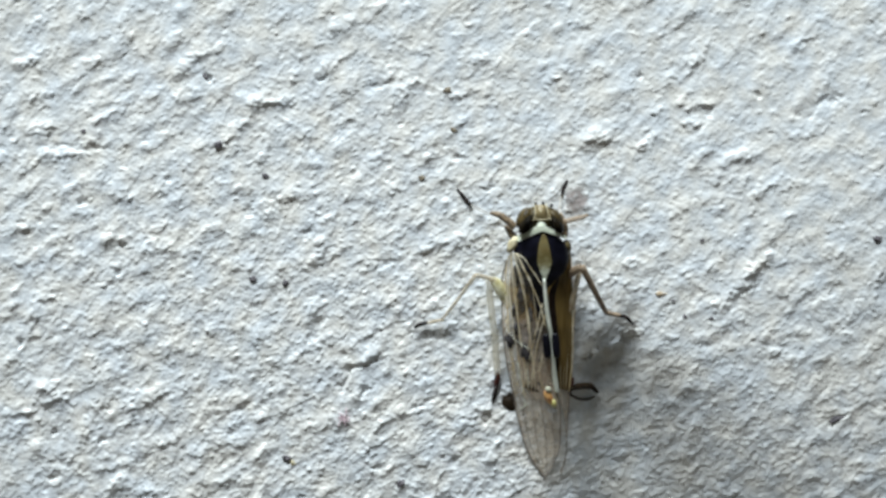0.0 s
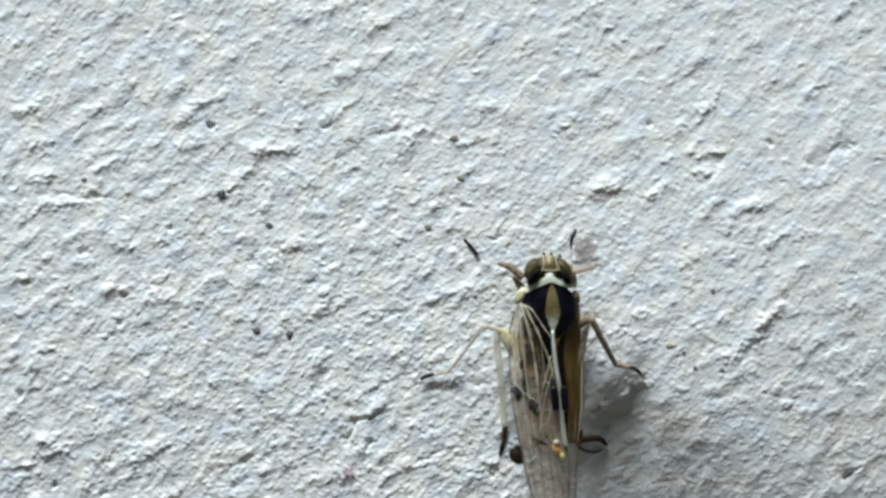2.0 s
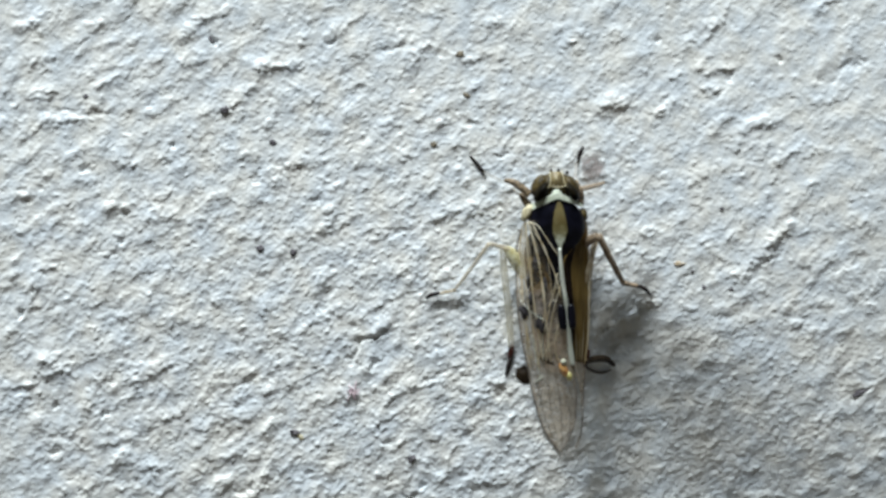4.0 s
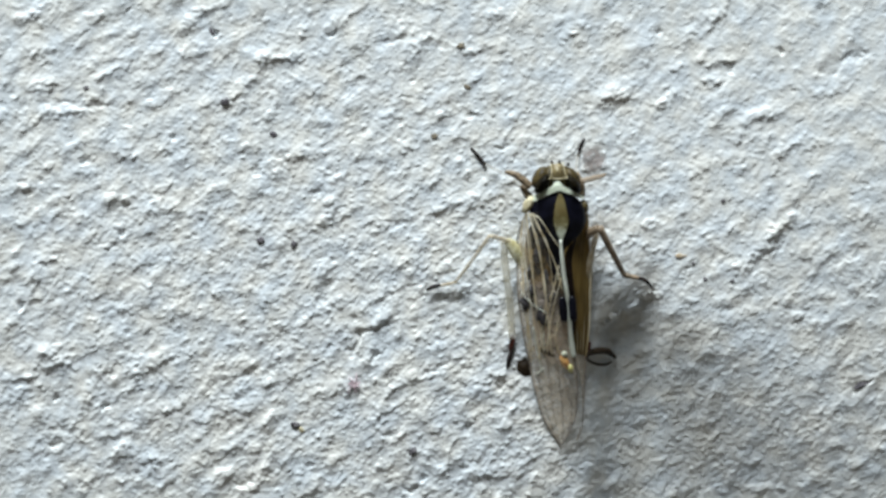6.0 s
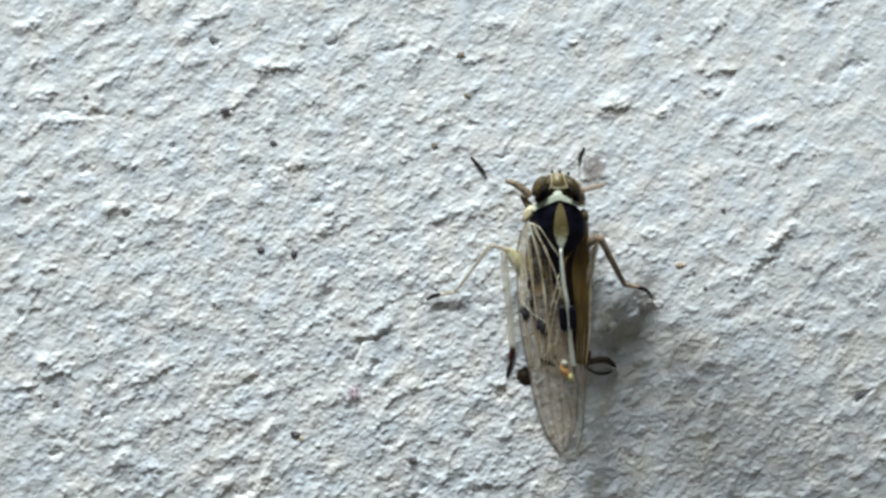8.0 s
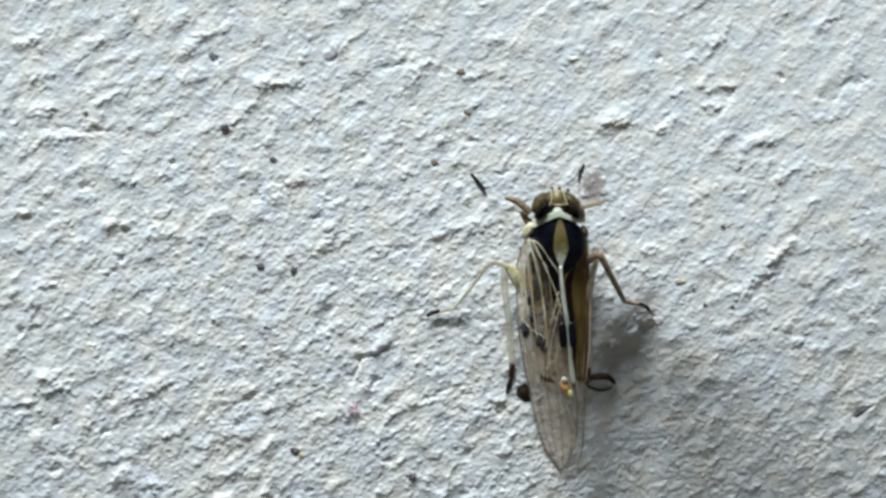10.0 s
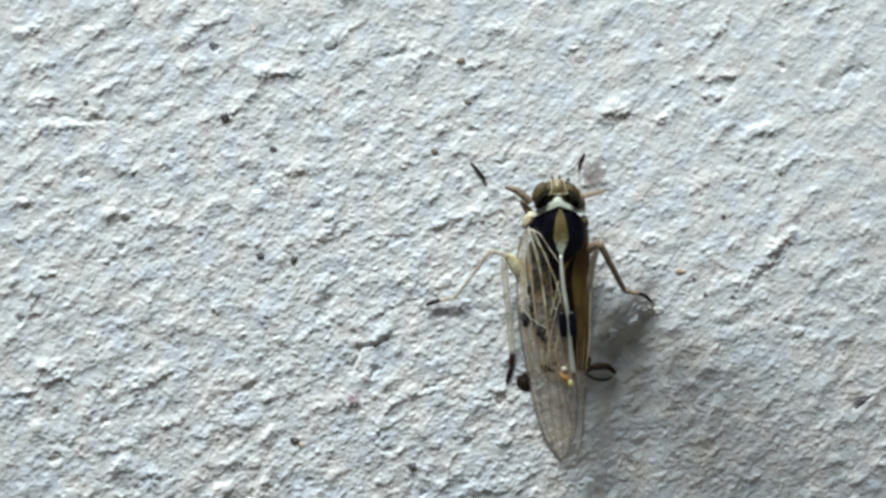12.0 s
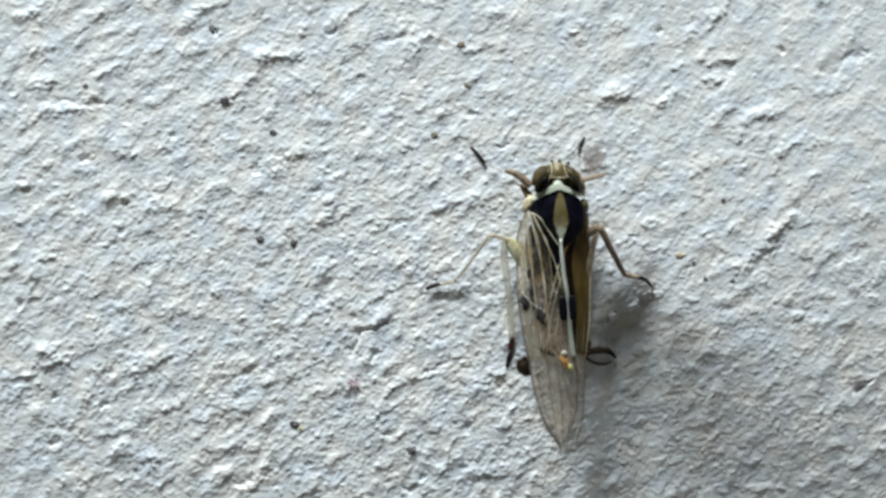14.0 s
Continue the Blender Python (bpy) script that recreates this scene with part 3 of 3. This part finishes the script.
    # fore legs
    leg = part("fore_leg", tube(((918, 428, 40), (906, 416, 40), (897, 400, 36)), (7, 6.5, 5)), UMBER, bug, "brown fore leg with a dark foot")
    part("shin", tube(((897, 400, 36), (868, 382, 22), (832, 362, 6)), (4, 3.2, 2.3)), GLASSY, leg, "clear pale shin")
    part("foot", tube(((834, 364, 6), (822, 350, 3), (809, 335, 2)), (2.6, 3.4, 2.0)), CLAW, leg, "dark foot")
    leg = part("fore_leg", tube(((998, 420, 40), (1000, 402, 38), (990, 378, 34)), (6, 5.5, 4)), UMBER, bug, "brown fore leg with a dark foot")
    part("shin", tube(((990, 378, 34), (991, 362, 16), (994, 344, 5)), (3.4, 3, 2.4)), GLASSY, leg, "clear pale shin")
    part("foot", tube(((994, 346, 5), (998, 331, 2), (1004, 319, 1)), (2.2, 3.0, 2.2)), CLAW, leg, "dark foot")

    # middle legs
    leg = part("middle_leg", tube(((890, 502, 34), (866, 493, 46), (843, 487, 58)), (4.5, 4, 4)), HONEY, bug, "pale straw middle leg")
    part("shin", tube(((842, 487, 62), (812, 528, 36), (782, 567, 8)), (4, 3.2, 2.8)), HONEY, leg)
    foot = part("foot", tube(((784, 566, 8), (766, 570, 6), (754, 572, 5)), (2.8, 3, 2.8)), HONEY, leg)
    part("claw", tube(((757, 571, 5), (744, 574, 5), (733, 580, 3)), (3.2, 4, 2.4)), CLAW, foot, "dark claw")
    leg = part("middle_leg", tube(((1000, 490, 34), (1016, 480, 54), (1028, 473, 64)), (9, 8, 6.5)), TAN, bug, "tan middle leg")
    part("shin", tube(((1030, 472, 64), (1051, 513, 42), (1073, 554, 9)), (6.4, 5.6, 4.6)), TAN, leg)
    foot = part("foot", tube(((1071, 553, 9), (1084, 556, 8), (1098, 559, 6)), (4.2, 4, 3.6)), TAN, leg)
    part("claw", tube(((1096, 559, 6), (1106, 561, 5), (1114, 567, 3), on_wall(1120, 575, 1)), (3.6, 3.8, 3.2, 1.6)), CLAW, foot, "dark claw")

    # hind legs, folded along the wings
    leg = part("hind_leg", tube(((905, 540, 26), (888, 512, 34), (870, 494, 38)), (13, 14, 6)), THIGH, bug, "pale straw hind leg with red brown spines")
    shin = part("shin", tube(((865, 493, 38), (869, 545, 28), (876, 600, 18), (880, 664, 10)), (5.5, 6.5, 6.5, 5.5)), STRAW, leg)
    part("spine", tube(((881, 661, 11), (880, 672, 10), (878, 685, 8)), (4, 5.5, 4)), RUST, shin, "red brown spine")
    part("foot", tube(((879, 684, 10), (875, 698, 9), (871, 714, 7)), (3, 4.2, 2.2)), CLAW, shin, "red brown foot")
    # dark lump that stands for the shade beside the left hind foot
    part("foot_shade", blob(902, 712, 5, 12, 17, 6, -20, 0.4, 5), PEAT, shin, "dark brown lump for the shade beside the foot")
    leg = part("hind_leg", tube(((1004, 560, 26), (1012, 530, 32), (1026, 478, 36)), (8, 7, 5)), HONEY, bug, "clear tan hind leg with a dark foot")
    shin = part("shin", tube(((1027, 474, 50), (1018, 520, 34), (1013, 600, 18), (1010, 672, 8)), (4, 3.6, 2.6, 2.4)), HONEY, leg)
    part("spine", tube(((1012, 668, 10), (1010, 682, 9), (1007, 698, 7)), (4, 5, 3)), RUST, shin, "red brown spine")
    part("foot", tube([on_wall(u, v, lift) for u, v, lift in ((1006, 690, 12), (1024, 684, 8), (1044, 684, 6), (1058, 695, 3))], (3.5, 6, 6, 3), 10, 5), PEAT, shin, "dark brown foot")
    part("foot_spur", tube([on_wall(u, v, lift) for u, v, lift in ((1010, 699, 8), (1024, 706, 4), (1040, 707, 3), (1052, 702, 2))], (2, 2.4, 2.4, 1.5), 8, 5), DUSKY, shin, "brown spur")

    # fore wings, folded like a roof
    ridge_l = ((922, 446, 78), (950, 490, 83), (967, 520, 75), (973, 580, 61), (979, 630, 52.5), (986, 690, 43), (992, 740, 34), (988, 800, 25), (966, 845, 18))
    outer_l = ((902, 448, 62), (889, 490, 44), (888, 540, 34), (890, 590, 30), (896, 640, 25), (907, 695, 20), (920, 755, 16), (938, 808, 14), (964, 845, 13))
    steps = [i / 40 for i in range(41)]

    def half(on, s0, s1, bulge, cols):
        return sheet([on(s0 + (s1 - s0) * i, 0) for i in steps], [on(s0 + (s1 - s0) * i, 1) for i in steps], 44, cols, 0.8, bulge)[0]
    spare, on_l = sheet(ridge_l, outer_l, 4, 4, 0.8, 7)
    spare.free()
    spare, flat_l = sheet(ridge_l, outer_l, 4, 4, 0.8, 0)
    spare.free()
    wing = part("fore_wing", half(flat_l, 0.0, 1.0, 7, 22), WING, bug, "clear smoky fore wing with golden veins")
    ridge_r = ((1001, 446, 68), (986, 490, 76), (967.5, 520, 74), (973.5, 580, 60), (979.5, 630, 51.5), (986.5, 690, 41), (998, 740, 30), (1001, 800, 20), (990, 838, 12))
    outer_r = ((1010, 448, 60), (1012, 490, 42), (1014, 540, 30), (1014, 590, 25), (1013, 640, 21), (1007, 695, 18), (1004, 755, 15), (1001, 808, 13), (993, 838, 12))
    spare, on_r = sheet(ridge_r, outer_r, 4, 4)
    spare.free()
    cover = part("fore_wing", half(on_r, 0.0, 0.62, 4, 14), AMBER, bug, "amber brown fore wing seen edge on")
    part("wing_tip", half(on_r, 0.62, 1.0, 1, 8), WING, cover, "clear beige wing tip")

    def vein(on, wing_ob, knots, radius, mat, name="vein"):
        pts = [on(s, t) + Vector((0, 0, 0.6)) for s, t in knots]
        part(name, tube(pts, [radius] * len(pts), 6, 5), mat, wing_ob)

    # seam and black mark
    def seam(on, wing_ob, t0, t1, s0, s1, mat, name, lift, label="", round_off=False):
        rows = 24
        a = [on(s0 + (s1 - s0) * i / rows, t0) + Vector((0, 0, lift)) for i in range(rows + 1)]
        wide = [(1 - abs(2 * i / rows - 1) ** 3.5) ** 0.5 if round_off else 1.0 for i in range(rows + 1)]
        b = [on(s0 + (s1 - s0) * i / rows, t0 + (t1 - t0) * max(0.08, wide[i])) + Vector((0, 0, lift)) for i in range(rows + 1)]
        strip, _ = sheet(a, b, 30, 4, 1.6)
        part(name, strip, mat, wing_ob, label)
    course = ((963, 494, 84), (966, 530, 76), (970, 563, 67), (974.5, 590, 61), (977, 612, 57.5), (979, 634, 54), (980.5, 655, 50), (983, 676, 46), (986, 695, 43))
    part("seam", tube([(u, v, h + 0.5) for u, v, h in course], (2.4, 3.4, 3.6, 3.6, 2.6, 3.8, 4.0, 4.6, 4.0), 12, 5), IVORY, wing, "ivory seam along the wings' inner edges")
    part("wing_mark", blob(967.5, 613, 60, 7.2, 21.5, 6, -5, square=0.55), BLACK, wing, "black mark beside the seam")
    part("wing_mark", blob(984, 612, 60, 7, 21.5, 6, -5, square=0.55), BLACK, cover, "black mark beside the seam")
    seam(on_r, cover, 0.08, 0.34, 0.12, 0.56, DUSK, "wing_shade", 3.4, "dark brown inner field of the wing", True)
    seam(on_l, wing, 0.05, 0.30, 0.14, 0.33, BLACK, "wing_shade", 0.9, "black inner field of the wing", True)

    def drawn(on, wing_ob, course, radius, mat, name="vein"):
        """A vein whose course is given on the plan."""
        pts = []
        for u, v in course:
            lo, hi = 0.0, 1.0
            for _ in range(24):
                mid = (lo + hi) / 2
                lo, hi = (mid, hi) if on(mid, 0.5).y < v else (lo, mid)
            a, b = on(lo, 0.0), on(lo, 1.0)
            pts.append(on(lo, min(1.0, max(0.0, (u - a.x) / (b.x - a.x)))) + Vector((0, 0, 0.8)))
        part(name, tube(pts, [radius] * len(pts), 6, 5), mat, wing_ob)

    for course, radius in ((((899, 458), (894, 500), (899, 560), (906, 625), (917, 690)), 1.0),
                           (((905, 456), (908, 500), (916, 560), (925, 625), (935, 690)), 1.1),
                           (((911, 456), (923, 500), (934, 560), (941, 625), (948, 690)), 1.0),
                           (((918, 456), (938, 500), (955, 545), (966, 585)), 1.1),
                           (((927, 458), (944, 482), (960, 512)), 0.9),
                           (((903, 458), (902, 520), (910, 590), (921, 650), (930, 705)), 0.8),
                           (((914, 470), (929, 530), (938, 590), (930, 650)), 0.8),
                           (((968, 556), (954, 600), (945, 645), (940, 690)), 0.9),
                           (((972, 600), (958, 640), (955, 668), (962, 690)), 0.8),
                           (((960, 545), (946, 600), (934, 650), (925, 700)), 0.8),
                           (((896, 560), (901, 610), (908, 650), (913, 700)), 0.8)):
        if course[0][1] < 472:     # these spring from the wing's root
            course = ((907 + 0.25 * (course[0][0] - 907), 449),) + course
        drawn(on_l, wing, course, 0.85 * radius, VEIN)
    drawn(on_l, wing, ((896, 579), (908, 595), (921, 607), (940, 620)), 0.55, IVORY)
    drawn(on_l, wing, ((966, 548), (958, 566), (950, 582), (943, 598)), 0.5, VEIN)
    # two ivory strokes painted as bright reflections on the film
    drawn(on_l, wing, ((916, 640), (921, 672), (927, 700), (929, 716)), 0.7, IVORY)
    drawn(on_l, wing, ((933, 640), (935, 668), (935, 692)), 0.6, IVORY)
    drawn(on_l, wing, ((962, 640), (955, 655), (944, 664), (936, 680)), 0.55, VEIN)
    drawn(on_l, wing, ((904, 590), (909, 622), (906, 655), (910, 690)), 0.6, VEIN)
    # short ivory stroke for one small reflection
    drawn(on_l, wing, ((921, 720), (928, 717), (934, 712)), 0.9, IVORY)
    for course in (((921, 700), (930, 745), (941, 788), (953, 818)), ((940, 695), (946, 745), (951, 785), (958, 812)),
                   ((956, 695), (962, 745), (967, 790), (967, 836)), ((965, 715), (975, 755), (984, 790), (977, 822)),
                   ((973, 725), (984, 750), (992, 778))):
        drawn(on_l, wing, course, 0.55, DARK_VEIN)
    for k in range(0, 7, 2):
        top = 897 + 5.0 * k
        drawn(on_l, wing, ((904 + k, 450), (top, 466 + 2 * k), (top + 1 + 2.2 * k, 505), (top + 3 + 3.4 * k, 560 + 3 * k), (top + 5 + 4.0 * k, 612 - 4 * k)), 0.5, VEIN)
    vein(on_l, wing, [(s / 20, 0.995) for s in range(1, 21)], 1.2, DARK_VEIN, "margin")
    vein(on_l, wing, [(0.64 + 0.36 * s / 10, 0.005) for s in range(11)], 1.2, DARK_VEIN, "margin")
    for t in (0.3, 0.5, 0.7):
        vein(on_r, cover, ((0.24, t + 0.12), (0.34, t + 0.06), (0.48, t + 0.04), (0.62, t)), 0.8, VEIN)
    vein(on_r, cover, [(0.62 * s / 20, 0.995) for s in range(1, 21)], 1.2, VEIN, "margin")
    vein(on_r, cover, [(0.62 + 0.38 * s / 12, 0.995) for s in range(13)], 0.9, DARK_VEIN, "margin")
    return bug


def bmesh_collar():
    """The collar: a chevron band that follows the thorax."""
    mid = 958.0
    front, back = [], []
    for i in range(13):
        u = 903 + (1003 - 903) * i / 12
        x = abs(u - mid) / 50
        wide = 13 - 2 * x if u < mid else 12 - 8.5 * x
        front.append((u, 398 + 24 * x ** 1.1, 0))
        back.append((u, 398 + 24 * x ** 1.1 + wide, 0))
    bm, _ = sheet(front, back, 40, 8, 9)
    for w in bm.verts:
        u, v = w.co.x / U + ROOT.x, ROOT.y - w.co.z / U
        down = w.co.y
        w.co = loc(u, v, dome(u, max(v, 420)) + 2.5)
        w.co.y += down
    return bm


build_planthopper()


# ---- dirt on the wall, and a painted foot shadow
def build_speck(name, u, v, ru, rv, turn, mat, seed, label):
    bm = blob(ROOT.x, ROOT.y, 0, 0.8 * ru, 0.8 * rv, min(ru, rv) * 0.35, turn, 0.9, seed)
    ob = part(name, bm, mat, None, label)
    ob.location = spot_at(u, v, height(u, v) + min(ru, rv) * 0.1)
    return tagged(ob, category="dirt", group="dirt on the wall")


for i, (u, v, ru, rv, turn) in enumerate(((388, 256, 9, 6, -30), (448, 495, 7, 7, 0), (505, 501, 6, 6, 0), (507, 812, 8, 6, 20), (709, 858, 9, 7, -25),
                                          (363, 137, 7, 5, 60), (470, 312, 7, 5, 20), (148, 233, 5, 4, 0), (1488, 742, 16, 7, -28), (1553, 424, 9, 7, 20), (1243, 426, 4.6, 3.2, 0), (1192, 533, 3.2, 2.4, 0), (1213, 561, 4.6, 3.8, 0), (1259, 564, 4.6, 3.2, -15))):
    build_speck("dirt_speck", u, v, ru, rv, turn, SOOT, i, "dark dirt speck lodged in the plaster")
for i, (u, v, ru, rv, turn) in enumerate(((792, 160, 8, 6, 0), (747, 315, 6, 6, 40), (803, 231, 7, 4, 20))):
    build_speck("dirt_grain", u, v, ru, rv, turn, CLAY, 20 + i, "brown dirt grain on the plaster")
build_speck("chaff_flake", 1170, 521, 11, 4.5, 8, OCHRE, 31, "orange flake of chaff on the plaster")
build_speck("chaff_grain", 517, 820, 7, 4, 30, BUTTER, 35, "pale orange grain of chaff on the plaster")


def build_lint(u, v):
    """A small tuft of pink fibres."""
    bm = bmesh.new()
    for k in range(7):
        a = 0.9 * k + 0.4
        c, s = math.cos(a), math.sin(a)
        fibre = tube([(ROOT.x, ROOT.y, 0), (ROOT.x + 6 * c - 2 * s, ROOT.y + 5 * s + 2 * c, 3), (ROOT.x + (11 + k % 3 * 4) * c, ROOT.y + (11 + k % 3 * 4) * s, 1)], (1.6, 1.5, 0.8), 6, 3)
        me = bpy.data.meshes.new("fibre")
        fibre.to_mesh(me)
        fibre.free()
        bm.from_mesh(me)
        bpy.data.meshes.remove(me)
    ob = part("lint_tuft", bm, ROSE, None, "pink tuft of lint on the plaster")
    ob.location = spot_at(u, v, height(u, v) + 1.5)
    tagged(ob, category="lint")


build_lint(609, 742)


def build_foot_shadow():
    """A thin brown film on the plaster, coloured as the right fore foot's shadow."""
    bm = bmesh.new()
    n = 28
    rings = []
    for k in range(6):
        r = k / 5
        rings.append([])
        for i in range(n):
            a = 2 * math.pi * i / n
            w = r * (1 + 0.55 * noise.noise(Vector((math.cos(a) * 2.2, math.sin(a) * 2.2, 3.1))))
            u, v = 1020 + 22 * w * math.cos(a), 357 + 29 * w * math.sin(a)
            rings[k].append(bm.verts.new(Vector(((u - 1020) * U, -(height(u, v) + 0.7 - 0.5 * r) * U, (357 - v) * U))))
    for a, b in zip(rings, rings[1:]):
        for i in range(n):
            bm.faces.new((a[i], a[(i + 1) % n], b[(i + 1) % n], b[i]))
    ob = part("fore_foot_shadow", bm, SHADE_FILM, None, "faint grey brown film painted as the fore foot's shadow")
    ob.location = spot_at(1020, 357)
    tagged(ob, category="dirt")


build_foot_shadow()
